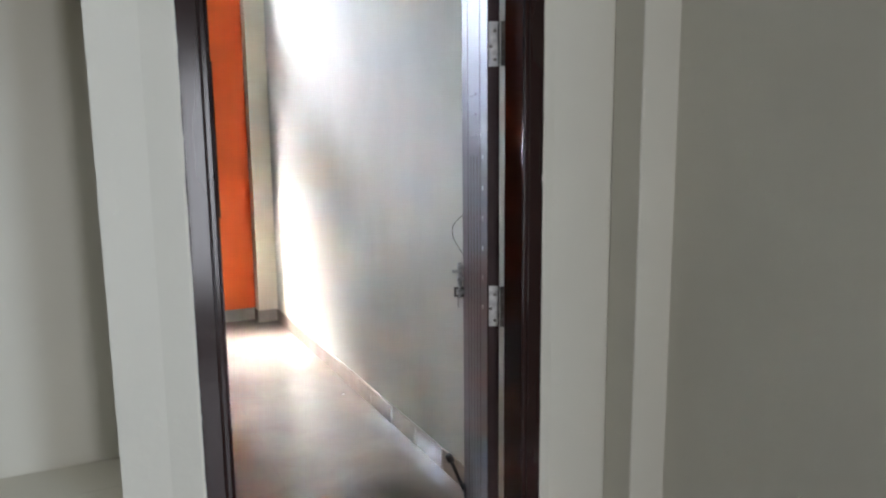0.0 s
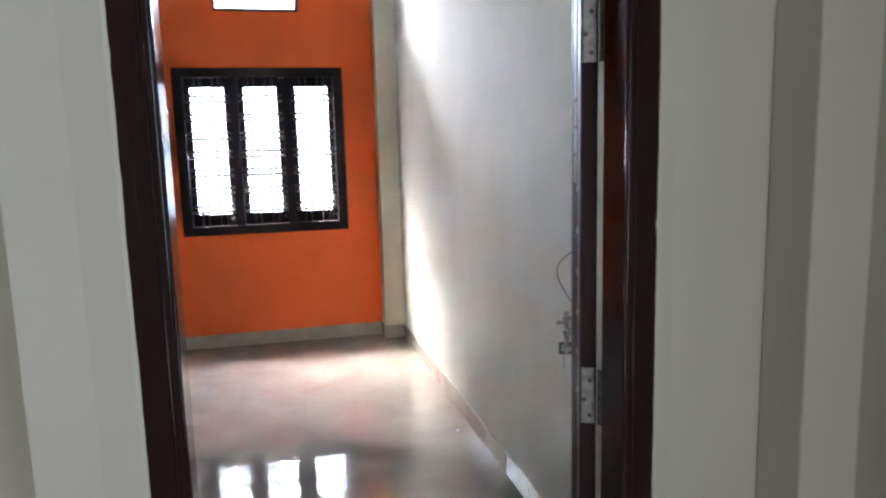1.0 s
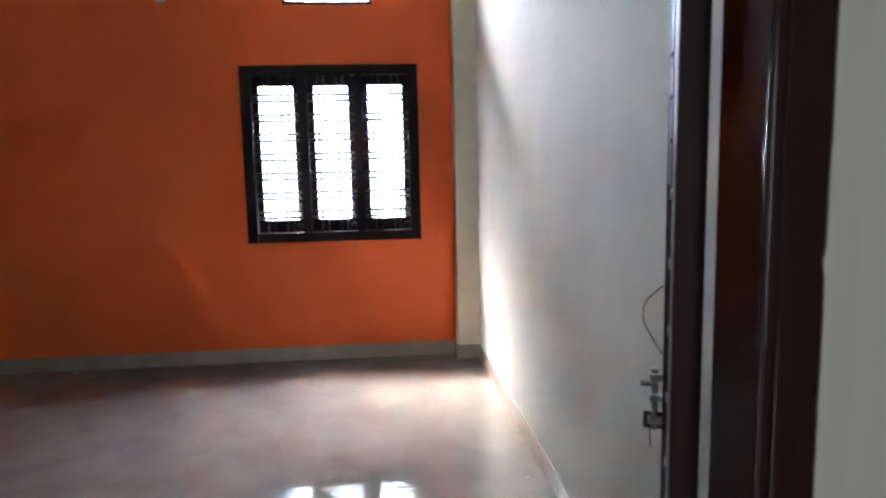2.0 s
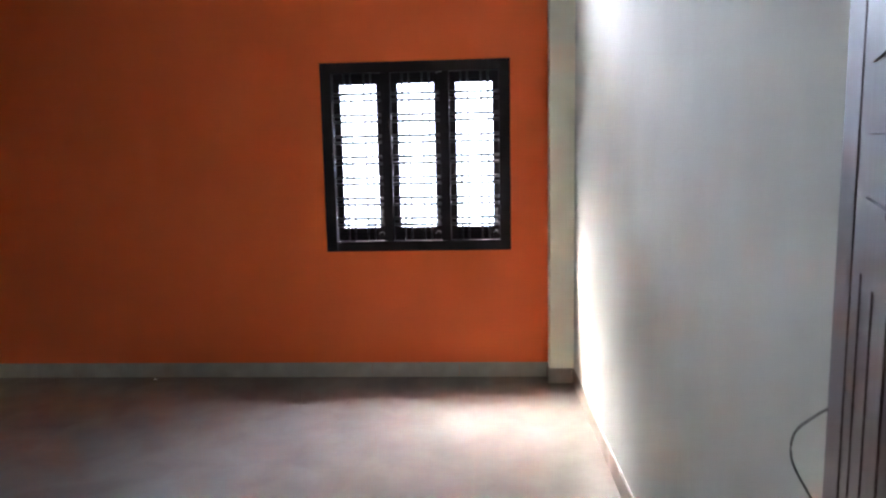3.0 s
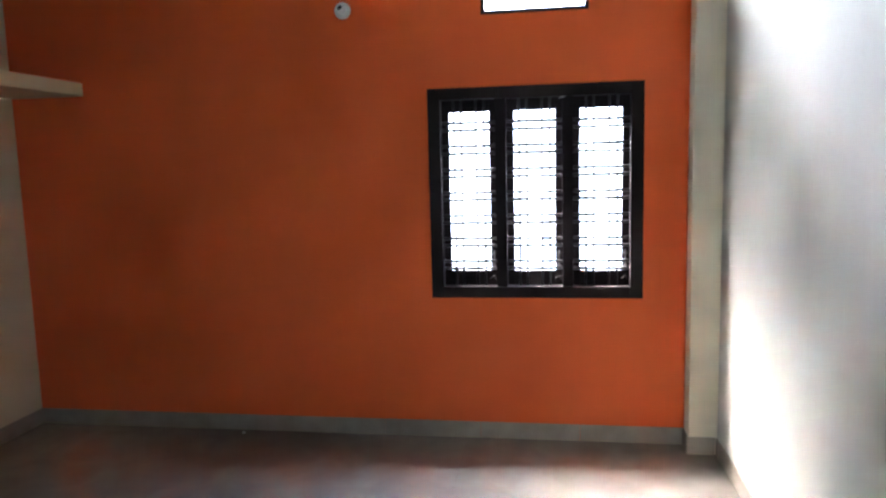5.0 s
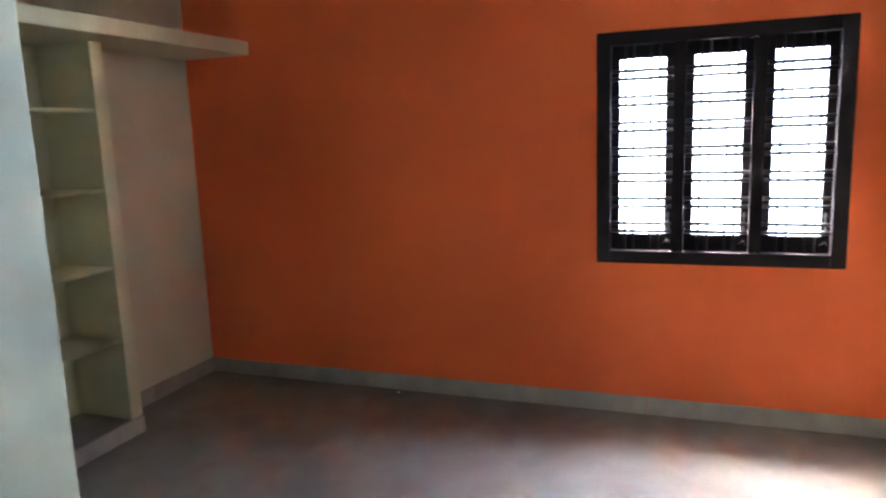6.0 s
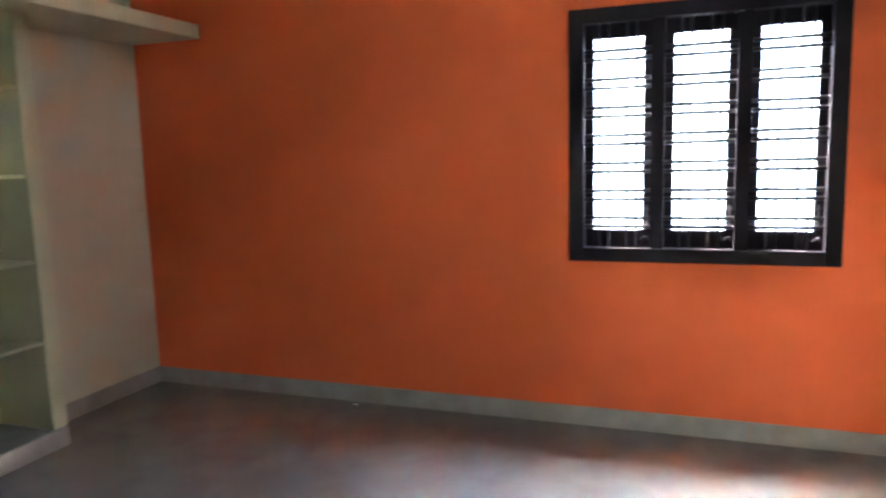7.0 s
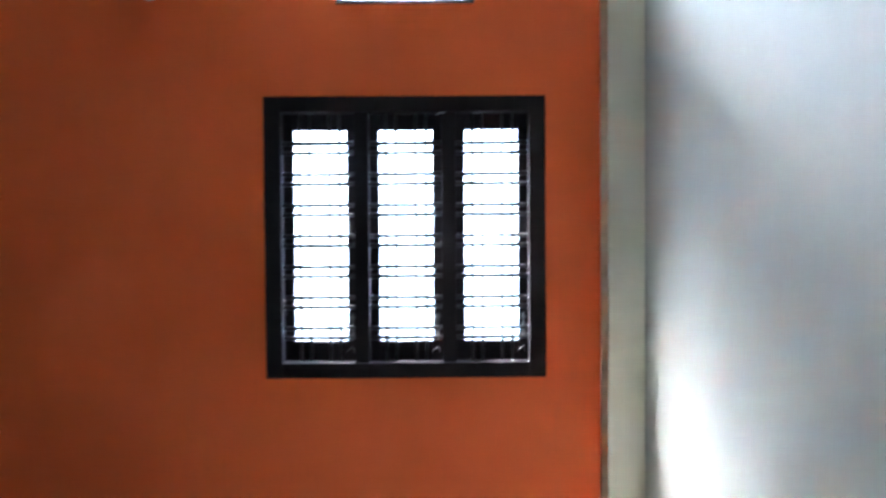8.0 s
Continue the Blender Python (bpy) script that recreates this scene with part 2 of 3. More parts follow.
FRAME_X, FRAME_TOP = (0.521, 1.308), 2.10
NICHE_X, NICHE_Z = (-0.55, 0.375), (0.790, 1.80)
wall_south = setting(slab_with_openings("wall_south", (-5.5, 1.95), (-0.1, CEIL + 0.15), DOOR_Y, [(FRAME_X[0], FRAME_X[1], -0.1, FRAME_TOP), (*NICHE_X, *NICHE_Z)], CREAM), "cream painted plaster wall round the bedroom doorway", "wall")
niche_back = setting(box("niche_back_wall", (NICHE_X[0] - 0.06, NICHE_X[1] + 0.06), (DOOR_Y[1] + 0.15, DOOR_Y[1] + 0.2), (NICHE_Z[0] - 0.06, NICHE_Z[1] + 0.06), CREAM), "cream plastered back of a wall niche in the hall", "wall")
bm = bmesh.new()
add_box(bm, (NICHE_X[0] - 0.06, NICHE_X[0]), (DOOR_Y[1] + 0.001, DOOR_Y[1] + 0.149), (NICHE_Z[0] - 0.06, NICHE_Z[1] + 0.06))
add_box(bm, (NICHE_X[1], NICHE_X[1] + 0.06), (DOOR_Y[1] + 0.001, DOOR_Y[1] + 0.149), (NICHE_Z[0] - 0.06, NICHE_Z[1] + 0.06))
add_box(bm, (NICHE_X[0] + 0.001, NICHE_X[1] - 0.001), (DOOR_Y[1] + 0.001, DOOR_Y[1] + 0.149), (NICHE_Z[0] - 0.06, NICHE_Z[0]))
add_box(bm, (NICHE_X[0] + 0.001, NICHE_X[1] - 0.001), (DOOR_Y[1] + 0.001, DOOR_Y[1] + 0.149), (NICHE_Z[1], NICHE_Z[1] + 0.06))
setting(part("niche_surround", bm, CREAM), "cream plastered reveals of a wall niche in the hall", "wall")

hall_column = setting(box("hall_column", (1.51, HALL_X[1] + 0.1), (-4.664, DOOR_Y[0] - 0.001), (0, CEIL), CREAM, bevel=0.005), "slim cream plastered column beside the doorway", "column")
# the opening is added out of view to hold the side fill lamp
wall_hall_east = setting(slab_with_openings("wall_hall_east", (HALL_Y - 0.4, DOOR_Y[0] - 0.002), (-0.1, CEIL + 0.1), (HALL_X[1], HALL_X[1] + 0.2), [(-7.6, -6.4, 0.85, 2.15)], CREAM, "y"), "cream painted hall wall in shade", "wall")
# these two walls are out of view; grey keeps bounced light low
wall_hall_west = setting(box("wall_hall_west", (HALL_X[0] - 0.2, HALL_X[0]), (HALL_Y - 0.4, DOOR_Y[0] - 0.002), (-0.1, CEIL + 0.1), CEMENT), "unseen far hall wall, grey and set far off to cut bounced light", "wall")
wall_hall_south = setting(slab_with_openings("wall_hall_south", (HALL_X[0], HALL_X[1]), (-0.1, CEIL + 0.1), (HALL_Y - 0.2, HALL_Y), [(0.75, 1.45, 0.25, 2.1)], CEMENT), "unseen hall wall with a window opening, grey to cut bounced light", "wall")

# unseen closed box, added so no sky light enters by the hall window
bm = bmesh.new()
add_box(bm, (-0.5, 1.7), (HALL_Y - 0.9, HALL_Y - 0.8), (0.1, 2.6))
for a, b in ((-0.5, -0.4), (1.6, 1.7)):
    add_box(bm, (a, b), (HALL_Y - 0.799, HALL_Y - 0.201), (0.1, 2.6))
for a, b in ((0.1, 0.2), (2.5, 2.6)):
    add_box(bm, (-0.399, 1.599), (HALL_Y - 0.799, HALL_Y - 0.201), (a, b))
setting(part("sky_blocker", bm, CEMENT), "unseen grey box added outside the hall window to keep sky light out", "wall")
# the same kind of added box round the side fill's opening
bm = bmesh.new()
add_box(bm, (HALL_X[1] + 0.8, HALL_X[1] + 0.9), (-7.9, -6.1), (0.7, 2.3))
for a, b in ((-7.9, -7.8), (-6.2, -6.1)):
    add_box(bm, (HALL_X[1] + 0.201, HALL_X[1] + 0.799), (a, b), (0.7, 2.3))
for a, b in ((0.7, 0.8), (2.2, 2.3)):
    add_box(bm, (HALL_X[1] + 0.201, HALL_X[1] + 0.799), (-7.799, -6.201), (a, b))
setting(part("side_sky_blocker", bm, CEMENT), "unseen grey box added outside the side fill opening to keep sky light out", "wall")
setting(box("ceiling_bedroom", (-3.1, 1.95), (DOOR_Y[1] - 0.06, WALL_N), (CEIL, CEIL + 0.15), CEILING), "plain whitewashed bedroom ceiling slab", "ceiling")
setting(box("ceiling_hall", (-5.7, 1.95), (HALL_Y - 0.4, DOOR_Y[1] - 0.062), (CEIL, CEIL + 0.15), CEILING), "plain whitewashed hall ceiling slab", "ceiling")

floor = setting(box("floor", (-5.6, 1.95), (HALL_Y - 0.4, 0.001), (-0.12, -0.003), GROUT), "polished cream marble-look tiled floor, very reflective", "floor")
# unseen ledge, added to cut steep sun and sky at window and ventilator
sky_cut_eave = setting(box("sky_cut_eave", (-3.1, 3.0), (WALL_N + 0.001, WALL_N + 0.46), (3.06, 3.18), CEMENT, bevel=0.01), "unseen grey concrete ledge added over the window to cut steep light", "roof")
# added wall, lost in the window's white, that hides the low sky
setting(box("low_sky_blocker", (-16, 14), (1.5, 1.7), (-3.3, 2.88), PALE_RENDER), "plain grey rendered wall added outside to block the low sky", "wall")
ground = setting(box("ground", (-400, 400), (-400, 400), (-3.6, -3.3), GROUND), "dry earth ground outside, one storey below", "ground")


# ---- window with iron grille ----
def build_window():
    root = setting(new("window_1"), "dark brown timber three-light window with iron bars", "window")
    y0, y1 = -0.012, 0.0655
    x0, x1, z0, z1 = *WIN_X, *WIN_Z
    jamb, rail, mull = 0.072, 0.068, 0.062
    for a, b in ((x0, x0 + jamb), (x1 - jamb, x1)):
        box("frame_jamb", (a, b), (y0, y1), (z0, z1), WINDOW_BROWN, root, 0.002)
    for a, b in ((z1 - rail, z1), (z0, z0 + rail)):
        box("frame_rail", (x0 + jamb, x1 - jamb), (y0 + 0.0005, y1), (a, b), WINDOW_BROWN, root, 0.002)
    light = (x1 - x0 - 2 * jamb - 2 * mull) / 3
    for i in range(2):
        a = x0 + jamb + light * (i + 1) + mull * i
        box("mullion", (a, a + mull), (y0 + 0.004, y1), (z0 + rail, z1 - rail), WINDOW_BROWN, root, 0.003)
    for i in range(3):
        a = x0 + jamb + i * (light + mull)
        b = a + light
        lo, hi = z0 + rail, z1 - rail
        # glazed shutter behind the bars
        sash = new("shutter")
        sash.parent = root
        s, t = 0.041, 0.085
        sy = (0.064, 0.100)
        for p, q in ((a - 0.014, a + s), (b - s, b + 0.014)):
            box("stile", (p, q), sy, (lo - 0.014, hi + 0.014), WINDOW_BROWN, sash, 0.004)
        for p, q in ((lo - 0.013, lo + t), (hi - 0.068, hi + 0.013)):
            box("cross_rail", (a + s - 0.002, b - s + 0.002), (sy[0] + 0.001, sy[1] - 0.001), (p, q), WINDOW_BROWN, sash, 0.004)
        pane = box("pane", (a + s, b - s), (0.082, 0.086), (lo + t, hi - 0.068), GLASS, sash)
        pane.visible_shadow = False
        # iron bars: pairs lying across, pairs standing up
        for k in range(7):
            for d in (-0.0215, 0.0215):
                zz = 1.060 + 0.1372 * k + d + 0.012
                bm = bmesh.new()
                add_rod(bm, (a - 0.004, 0.034, zz), (b + 0.004, 0.034, zz), 0.0092)
                part("cross_bar", bm, BLACK_IRON, root, smooth=True)
        for f in (0.232, 0.368, 0.640, 0.782):
            bm = bmesh.new()
            add_rod(bm, (a + light * f, 0.043, lo), (a + light * f, 0.043, hi), 0.0062)
            part("upright_bar", bm, BLACK_IRON, root, smooth=True)
        # bent iron stay hook low on the hinge side of the shutter
        bm = bmesh.new()
        add_wire(bm, [(b - 0.012, 0.058, lo + 0.036), (b - 0.020, 0.046, lo + 0.060), (b - 0.034, 0.044, lo + 0.052), (b - 0.046, 0.050, lo + 0.040)], 0.0024)
        part("stay_hook", bm, DARK_STEEL, sash, "small bent steel stay hook", True)
        bm = bmesh.new()
        add_rod(bm, (b - s * 0.5, 0.058, lo + 0.10), (b - s * 0.5, 0.058, lo + 0.21), 0.005, 10)
        for zz in (lo + 0.118, lo + 0.192):
            add_box(bm, (b - s * 0.5 - 0.011, b - s * 0.5 + 0.011), (0.056, 0.0645), (zz - 0.006, zz + 0.006), 0.0015)
        part("shutter_bolt", bm, DARK_STEEL, sash, "small steel bolt on the shutter stile")
    # bent wire left hanging on the middle bars
    a = x0 + jamb + light + mull
    bm = bmesh.new()
    add_wire(bm, [(a + light * 0.365, 0.036, 1.775), (a + light * 0.380, 0.030, 1.745), (a + light * 0.372, 0.028, 1.700), (a + light * 0.384, 0.030, 1.672)], 0.0035)
    part("wire_scrap", bm, DARK_STEEL, root, "scrap of bent wire caught on the bars", True)
    bm = bmesh.new()
    add_wire(bm, [(0.758, -0.0135, 2.036), (0.774, -0.0165, 2.041), (0.790, -0.0165, 2.043), (0.797, -0.0135, 2.042)], 0.0022)
    part("hook", bm, STEEL, root, "tiny bright steel hook", True)
    return root


build_window()


# ventilator above the window
def build_ventilator():
    root = setting(new("window_2"), "small high ventilator opening with a slim frame", "window")
    x0, x1, z0, z1 = *VENT_X, *VENT_Z
    w = 0.022
    for a, b in ((x0, x0 + w), (x1 - w, x1)):
        box("frame_jamb", (a, b), (-0.006, 0.045), (z0, z1), WINDOW_BROWN, root, 0.004)
    for a, b in ((z0, z0 + w), (z1 - w, z1)):
        box("frame_rail", (x0 + w, x1 - w), (-0.005, 0.044), (a, b), WINDOW_BROWN, root, 0.004)
    pane = box("pane", (x0 + w, x1 - w), (0.018, 0.022), (z0 + w, z1 - w), GLASS, root)
    pane.visible_shadow = False


build_ventilator()


# ---- built-in shelves and loft ----
def build_shelves():
    root = tagged(new("built_in_shelves"), "built-in cream painted masonry shelves, empty, on a tiled plinth", "shelves")
    y_far, y_near = -0.985, BOX_Y + 0.002
    box("divider", (NICHE_BACK + 0.002, SHELF_FRONT), (-1.070, y_far), (0.102, LOFT_Z[0] - 0.002), SHELF_PAINT, root, 0.006)
    box("divider", (NICHE_BACK + 0.002, SHELF_FRONT), (y_near, y_near + 0.08), (0.102, LOFT_Z[0] - 0.002), SHELF_PAINT, root, 0.006)
    box("back_panel", (NICHE_BACK + 0.001, NICHE_BACK + 0.012), (y_near + 0.081, -1.071), (0.103, LOFT_Z[0] - 0.002), SHELF_PAINT, root)
    for z in (0.556, 0.965, 1.386, 1.808):
        box("shelf_board", (NICHE_BACK + 0.013, SHELF_FRONT - 0.012), (y_near + 0.081, -1.071), (z - 0.009, z + 0.009), SHELF_PAINT, root, 0.004)
    box("plinth", (NICHE_BACK + 0.002, SHELF_FRONT - 0.002), (y_near, y_far), (0, 0.094), CEMENT, root)
    box("plinth_tile", (NICHE_BACK + 0.013, SHELF_FRONT + 0.008), (y_near + 0.081, -1.071), (0.0945, 0.1015), NICHE_TILE, root, 0.002, "grey tile top of the plinth")
    n = 3
    span = (y_far - y_near) / n
    for i in range(n):
        box("plinth_facing", (SHELF_FRONT - 0.001, SHELF_FRONT + 0.009), (y_near + i * span + 0.001, y_near + (i + 1) * span - 0.001), (0, 0.094), SKIRT_TILE, root, 0.0015)
    return root


build_shelves()
tagged(box("loft_slab", (LEFT + 0.001, LOFT_FRONT), (BOX_Y + 0.001, -0.001), LOFT_Z, SHELF_PAINT, bevel=0.006), "cream painted concrete storage loft slab above the shelves", "loft")


# ---- door ----
def build_door():
    root = setting(new("door_1"), "dark brown bedroom door standing open on steel hinges", "door")
    x0, x1, top = *FRAME_X, FRAME_TOP
    w = 0.048
    # frame: the outer post and the stop that the leaf closes against
    mid = DOOR_Y[1] - 0.050
    for side, outer in ((1, x0), (-1, x1)):
        bm = bmesh.new()
        a, b = sorted((outer, outer + side * 0.055))
        add_box(bm, (a, b), (DOOR_Y[0] - 0.006, mid), (0, top - w), 0.004)
        a, b = sorted((outer, outer + side * 0.022))
        add_box(bm, (a, b), (mid - 0.001, DOOR_Y[1] - 0.002), (0, top - w), 0.003)
        post = part("frame_post", bm, BROWN, root)
        for k in (0.055, 0.041):
            bm = bmesh.new()
            add_rod(bm, (outer + side * k, DOOR_Y[0] - 0.006, 0.0), (outer + side * k, DOOR_Y[0] - 0.006, top - w), 0.0028, 10)
            part("bead", bm, BROWN, post, smooth=True)
    box("frame_head", (x0, x1), (DOOR_Y[0] - 0.006, DOOR_Y[1] - 0.002), (top - w, top), BROWN, root, 0.005)

    # leaf, in its own axes: x along the leaf from the hinge, y across it
    hinge = Vector((1.261, -4.446, 0))
    turn = pose(hinge.x, hinge.y, 0, 0, 0, 68.0)
    length, thick, lo, hi = 0.655, 0.030, 0.012, top - w - 0.004
    leaf = new("leaf")
    leaf.parent = root
    leaf.matrix_world = turn
    box("core", (0.004, length), (0.0, thick), (lo, hi), LEAF_BROWN, leaf, 0.003)
    # moulded lines: raised beads on the face seen from the hall
    f = thick
    lines = [((x - 0.002, x + 0.002), (f - 0.001, f + 0.0012), (0.10, 1.44)) for x in (0.22, 0.30, 0.38)]
    lines += [((x - 0.002, x + 0.002), (f - 0.001, f + 0.0014), (0.30, 1.895)) for x in (0.15, 0.46)]
    lines += [((0.24, 0.37), (f - 0.001, f + 0.0022), (z - 0.003, z + 0.003)) for z in (1.50, 1.555, 1.61)]
    lines += [((0.15, 0.46), (f - 0.001, f + 0.0014), (1.896, 1.90))]
    for x, y, z in lines:
        box("moulding", x, y, z, LEAF_BROWN, leaf, 0.0005)
    for k in range(6):
        bm = bmesh.new()
        add_rod(bm, (0.085, f - 0.001, 1.05 + 0.078 * k), (0.085, f + 0.003, 1.05 + 0.078 * k), 0.006, 10)
        part("stud", bm, STEEL, leaf, "small bright steel stud")
    # steel latch near the free edge
    latch = bmesh.new()
    add_rod(latch, (length - 0.03, f + 0.014, 0.955), (length - 0.03, f + 0.014, 1.075), 0.007, 12)
    for z in (0.975, 1.02, 1.06):
        add_box(latch, (length - 0.046, length - 0.014), (f, f + 0.023), (z - 0.007, z + 0.007), 0.002)
    add_rod(latch, (length - 0.03, f + 0.014, 1.045), (length - 0.03, f + 0.04, 1.045), 0.006, 10)
    part("latch", latch, STEEL, leaf, "steel sliding latch with staples")
    hasp = bmesh.new()
    for a, b, c, d in ((0.0, 0.034, 0.957, 0.964), (0.0, 0.034, 0.983, 0.990), (0.0, 0.008, 0.964, 0.983), (0.026, 0.034, 0.964, 0.983)):
        add_box(hasp, (length - 0.034, length - 0.030), (f + a, f + b), (c, d), 0.0008)
    part("hasp", hasp, DARK_STEEL, leaf, "square steel hasp plate with a hole")
    wire = bmesh.new()
    add_wire(wire, [(length - 0.02, f, 1.235), (length - 0.02, f + 0.012, 1.225), (length - 0.02, f + 0.034, 1.20), (length - 0.02, f + 0.036, 1.165), (length - 0.02, f + 0.016, 1.125), (length - 0.02, f, 1.10)], 0.0016)
    part("wire_loop", wire, DARK_STEEL, leaf, "thin bent wire loop", True)
    wire = bmesh.new()
    add_wire(wire, [(length - 0.02, 0.0, 1.215), (length - 0.02, -0.012, 1.205), (length - 0.02, -0.016, 1.18), (length - 0.02, 0.0, 1.155)], 0.0016)
    part("wire_loop", wire, DARK_STEEL, leaf, "thin bent wire loop", True)
    string = bmesh.new()
    add_wire(string, [(length - 0.032, f + 0.02, 0.957), (length - 0.033, f + 0.021, 0.94), (length - 0.032, f + 0.019, 0.918)], 0.001)
    part("wire_end", string, DARK_STEEL, leaf)
    stay = bmesh.new()
    add_box(stay, (length - 0.07, length - 0.03), (f, f + 0.006), (0.23, 0.28), 0.002)
    add_rod(stay, (length - 0.05, f + 0.005, 0.26), (length - 0.045, f + 0.052, 0.375), 0.006, 10)
    lathe(stay, [(0.008, -0.004), (0.013, 0.0), (0.013, 0.022), (0.009, 0.028)], 14, pose(length - 0.045, f + 0.05, 0.37, -22, 0, 0))
    part("door_stop", stay, BLACK_RUBBER, leaf, "black rubber-tipped door stop arm")

    # butt hinges: leaf plate, knuckle, screws
    for z in (0.30, 1.071, 1.71):
        h = new("hinge")
        h.parent = root
        h.matrix_world = turn @ pose(0, 0, z)
        bm = bmesh.new()
        add_box(bm, (0.0005, 0.0035), (0.003, thick - 0.003), (-0.052, 0.052), 0.001)
        part("plate", bm, STEEL, h)
        bm = bmesh.new()
        for k in range(5):
            add_rod(bm, (-0.003, -0.008, -0.052 + 0.0208 * k + 0.0006), (-0.003, -0.008, -0.052 + 0.0208 * (k + 1) - 0.0006), 0.0066, 12)
        part("knuckle", bm, DARK_STEEL, h, smooth=False)
        for k, yy in ((-0.036, 0.012), (-0.006, 0.022), (0.03, 0.012)):
            bm = bmesh.new()
            add_rod(bm, (-0.0012, yy, k), (0.001, yy, k), 0.0042, 10)
            part("screw", bm, DARK_STEEL, h)
    return root


build_door()


def ragged_plaster(name, outer, side, width=0.035):
    """The uneven plaster edge that laps onto a door post."""
    rng, drift = random.Random(name), 0.0015
    bm = bmesh.new()
    y0, y1, n, rows = DOOR_Y[0] - 0.0085, DOOR_Y[0] + 0.002, 150, []
    for k in range(n + 1):
        z = 0.001 + (FRAME_TOP - 0.05) * k / n
        drift += 0.25 * (rng.uniform(0.0, 0.003) - drift)
        lap = 0.0006 + drift + (0.003 * rng.random() if rng.random() < 0.07 else 0.0)
        a, b = outer - side * width, outer + side * lap
        rows.append([bm.verts.new(v) for v in ((a, y1, z), (b, y1, z), (b, y0 + 0.001, z), (outer - side * 0.004, y0 + 0.0005, z), (a, y1 - 0.001, z))])
    for u, v in zip(rows, rows[1:]):
        for i in range(5):
            bm.faces.new((u[i], u[(i + 1) % 5], v[(i + 1) % 5], v[i]))
    bm.faces.new(rows[0])
    bm.faces.new(rows[-1][::-1])
    return setting(part(name, bm, CREAM), "uneven cream plaster edge lapping onto the door post", "trim")


ragged_plaster("trim_1", FRAME_X[0], 1, 0.066)
ragged_plaster("trim_2", FRAME_X[1], -1)


# ---- small fittings ----
def build_lamp_holder():
    root = tagged(new("lamp_holder"), "round white plastic lamp holder without a bulb on the orange wall", "lamp holder")
    m = pose(-0.49, 0, 2.588, 90, 0, 0)
    bm = bmesh.new()
    lathe(bm, [(0.048, 0.0), (0.049, 0.008), (0.044, 0.016), (0.030, 0.019)], 32, m)
    part("base", bm, WHITE_PLASTIC, root, smooth=False)
    bm = bmesh.new()
    tip = pose(-0.49, -0.016, 2.588, 90 - 18, 0, -10)
    lathe(bm, [(0.026, 0.0), (0.026, 0.034), (0.024, 0.038), (0.017, 0.038), (0.017, 0.012)], 28, tip)
    part("socket", bm, WHITE_PLASTIC, root)
    bm = bmesh.new()
    lathe(bm, [(0.0165, 0.013), (0.0165, 0.03), (0.012, 0.032)], 20, tip)
    part("contact_plate", bm, BLACK_RUBBER, root, "dark inside of the socket")


build_lamp_holder()


def build_ceiling_point():
    root = tagged(new("ceiling_wires"), "loose black electric wires hanging from a ceiling outlet", "wire")
    bm = bmesh.new()
    lathe(bm, [(0.03, 0.0), (0.03, -0.006), (0.022, -0.009)], 24, pose(-0.99, -0.54, CEIL))
    part("outlet_cover", bm, CEILING, root)
    for dx, dy, k in ((0.0, 0.0, 1.0), (0.012, -0.004, 0.9)):
        bm = bmesh.new()
        x, y = -0.99 + dx, -0.54 + dy
        add_wire(bm, [(x, y, CEIL - 0.006), (x - 0.01, y + 0.06, CEIL - 0.020 * k), (x - 0.012 * k, y + 0.13, CEIL - 0.035 * k), (x + 0.004 * k, y + 0.19, CEIL - 0.07 * k), (x + 0.02, y + 0.22, CEIL - 0.11 * k)], 0.0026)
        part("wire", bm, BLACK_RUBBER, root, smooth=True)


build_ceiling_point()


def plaster_chip(x, y, z, r, seed):
    rng = random.Random(seed)
    bm = bmesh.new()
    ring = [(r * rng.uniform(0.5, 1.1) * math.cos(a), 0.6 * r * rng.uniform(0.5, 1.1) * math.sin(a)) for a in [k * math.pi / 4 for k in range(8)]]
    low = [bm.verts.new((x + u, y + v, z)) for u, v in ring]
    high = [bm.verts.new((x + 0.7 * u, y + 0.7 * v, z + rng.uniform(0.002, 0.005))) for u, v in ring]
    for k in range(8):
        bm.faces.new((low[k], low[(k + 1) % 8], high[(k + 1) % 8], high[k]))
    bm.faces.new(high)
    bm.faces.new(low[::-1])
    tagged(part("plaster_chip", bm, WHITE_PLASTIC), "tiny white chip of plaster on the tiled floor", "debris", "plaster chips on the floor")


plaster_chip(1.58, -2.08, 0.0005, 0.012, 3)
plaster_chip(-1.24, -0.06, 0.0005, 0.014, 5)


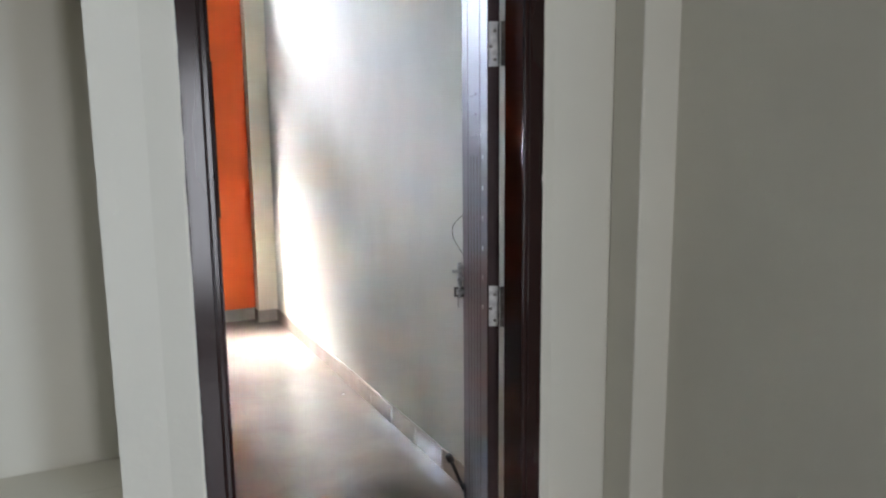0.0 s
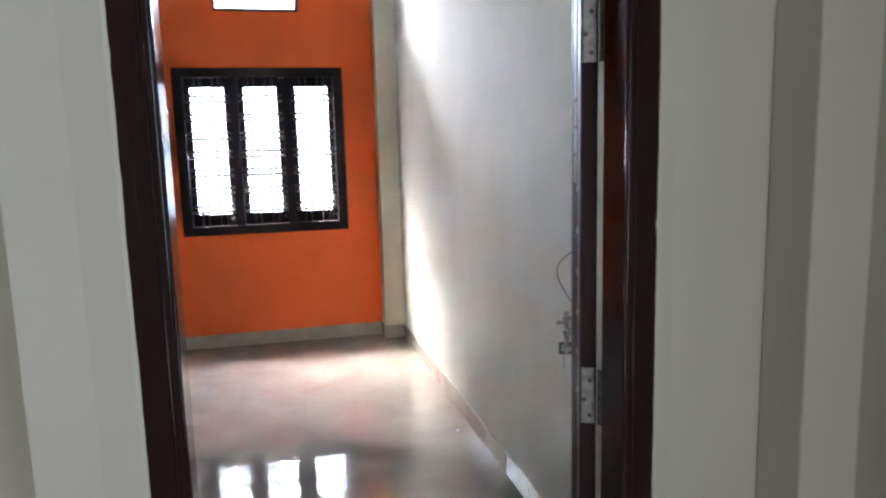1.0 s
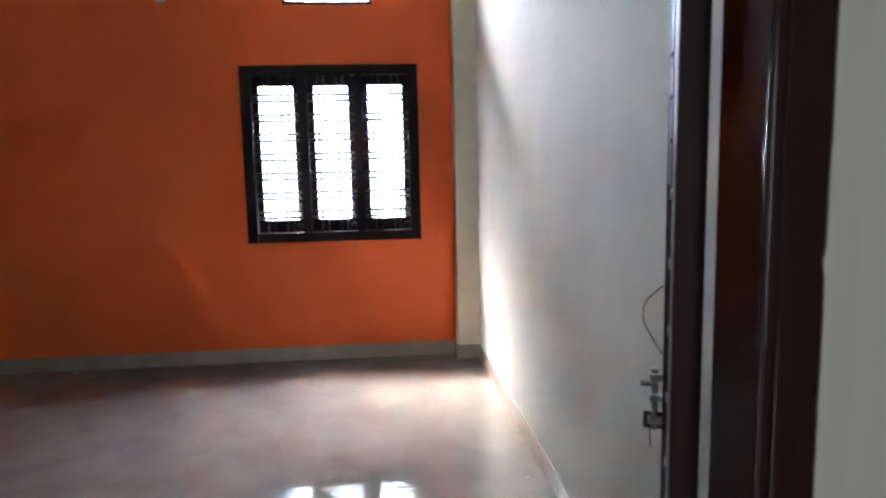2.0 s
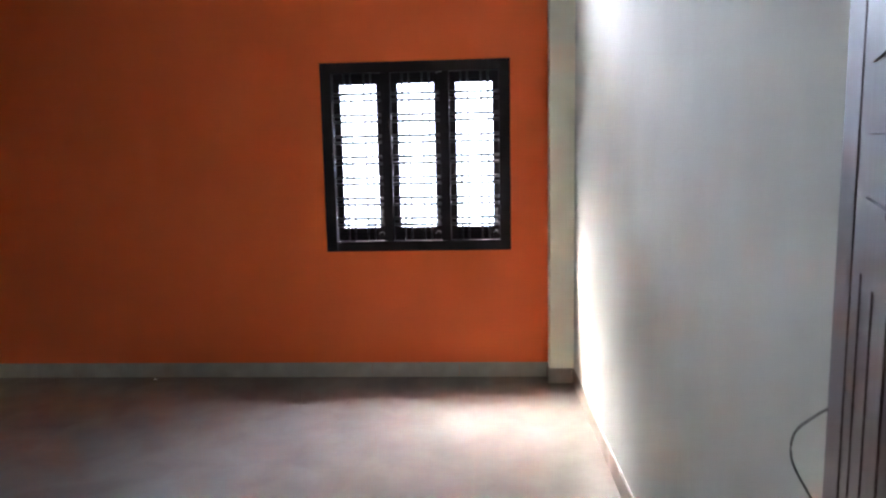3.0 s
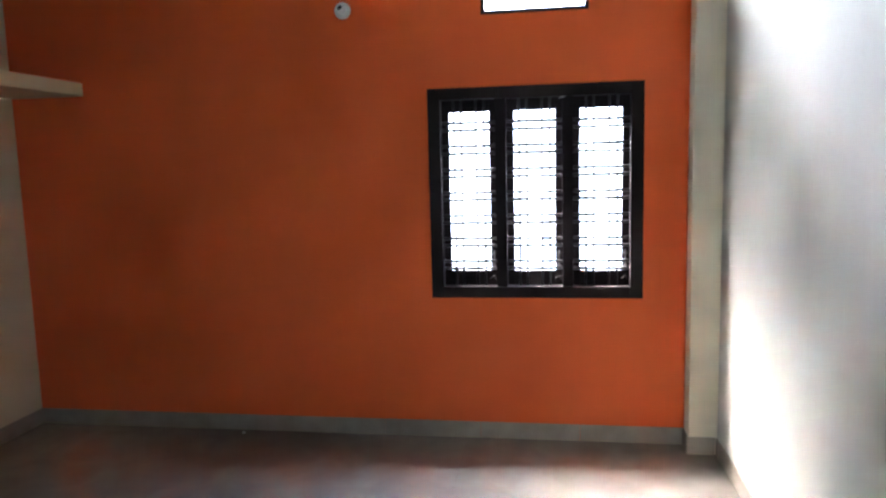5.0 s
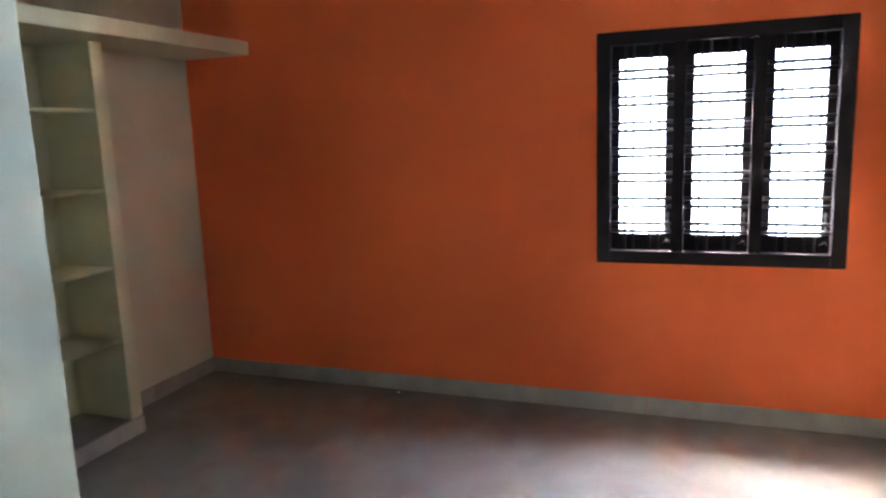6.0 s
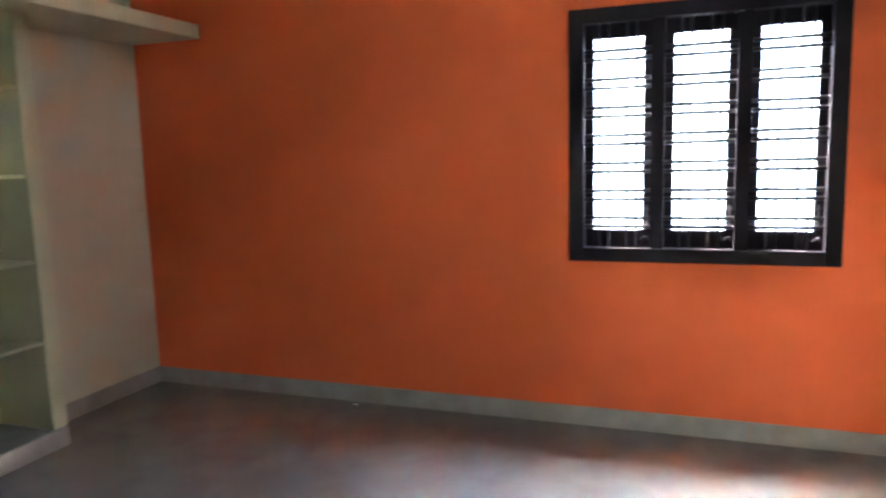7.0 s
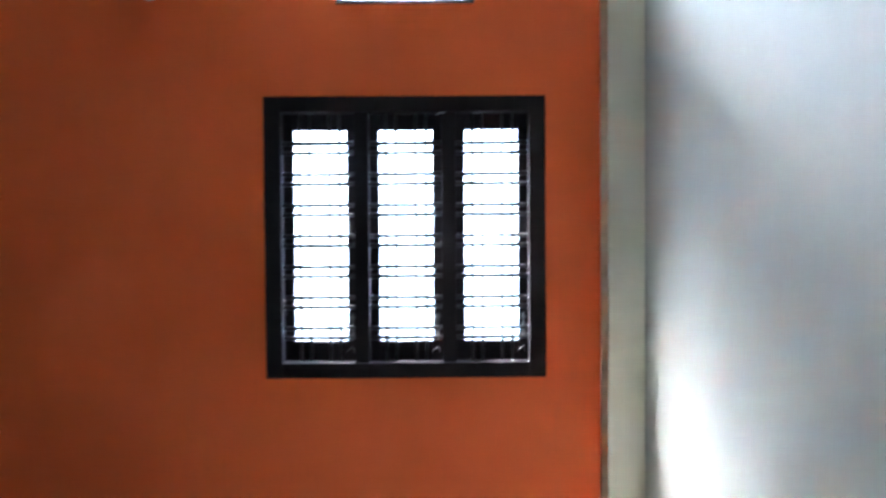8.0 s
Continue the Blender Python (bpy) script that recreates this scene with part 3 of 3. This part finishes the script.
# ---- skirting tiles, one by one ----
def skirting(name, start, end, label, height=0.102, step=0.60, out=0.010, wobble=0.25, lean=()):
    """Tiles along a wall from start to end; the room lies to the left of that way."""
    root = setting(new(name), label, "baseboard")
    a, b = Vector((*start, 0)), Vector((*end, 0))
    way = (b - a).normalized()
    turn = math.degrees(math.atan2(way.y, way.x))
    rng = random.Random(name)
    total, done, count, shared = (b - a).length, 0.0, 0, {}
    while done < total - 0.01:
        run = min(step, total - done)
        key = round(run, 3)
        if key not in shared:
            bm = bmesh.new()
            add_box(bm, (0.0008, run - 0.0008), (0.001, out), (0.0005, height), 0.0015)
            piece = part("tile", bm, SKIRT_TILE)
            shared[key] = piece.data
        else:
            piece = new("tile", shared[key])
        piece.parent = root
        p = a + way * done
        tilt = (rng.uniform(-wobble, wobble), rng.uniform(-wobble, wobble))
        if count < len(lean):
            tilt = lean[count]
        piece.matrix_world = pose(p.x, p.y, 0, 0, 0, turn) @ pose(0, 0.0015, 0, tilt[0], 0, tilt[1])
        done += run
        count += 1
    return root


# how far each hand-set tile along the right wall leans back and turns, in degrees
EAST_LEAN = [(0.2, 0.1), (0.6, -0.4), (0.0, -0.9), (1.1, -0.6), (0.1, -1.0), (1.5, -0.9), (0.0, -0.6), (1.9, 0.1), (1.6, 0.3), (0.5, 0.0)]
GREY = "glossy beige-grey tile skirting along the wall foot"
foot = SKEW @ Vector((0, -4.42, 0))
near = SKEW @ Vector((0, COLUMN_Y - 0.012, 0))
skirting("baseboard_north", (COLUMN_X - 0.001, 0), (LEFT + 0.012, 0), GREY, wobble=0.1)
skirting("baseboard_east", (foot.x, foot.y), (near.x, near.y), GREY, step=0.30, wobble=0.3, lean=EAST_LEAN)
skirting("baseboard_column_face", (near.x - 0.012, COLUMN_Y), (COLUMN_X - 0.010, COLUMN_Y), GREY, 0.102, 0.3, wobble=0.05)
skirting("baseboard_column_side", (COLUMN_X, COLUMN_Y), (COLUMN_X, -0.012), GREY, 0.102, 0.3, wobble=0.05)
skirting("baseboard_west", (LEFT, -0.001), (LEFT, -0.984), GREY, wobble=0.1)
skirting("baseboard_washroom", (BOX_X, BOX_Y + 0.01), (BOX_X, DOOR_Y[1]), GREY, wobble=0.1)


# ---- floor tiles, one by one ----
def floor_tiles():
    size, gap = 0.80, 0.0003
    shared = None
    for i in range(9):
        for j in range(12):
            x, y = 1.80 - size * (i + 1), -size * (j + 1)
            if shared is None:
                bm = bmesh.new()
                add_box(bm, (gap / 2, size - gap / 2), (gap / 2, size - gap / 2), (-0.009, 0.0))
                piece = part("tile", bm, FLOOR_TILE)
                shared = piece.data
            else:
                piece = new("tile", shared)
            piece.parent = floor
            piece.matrix_world = pose(x, y, 0)


floor_tiles()
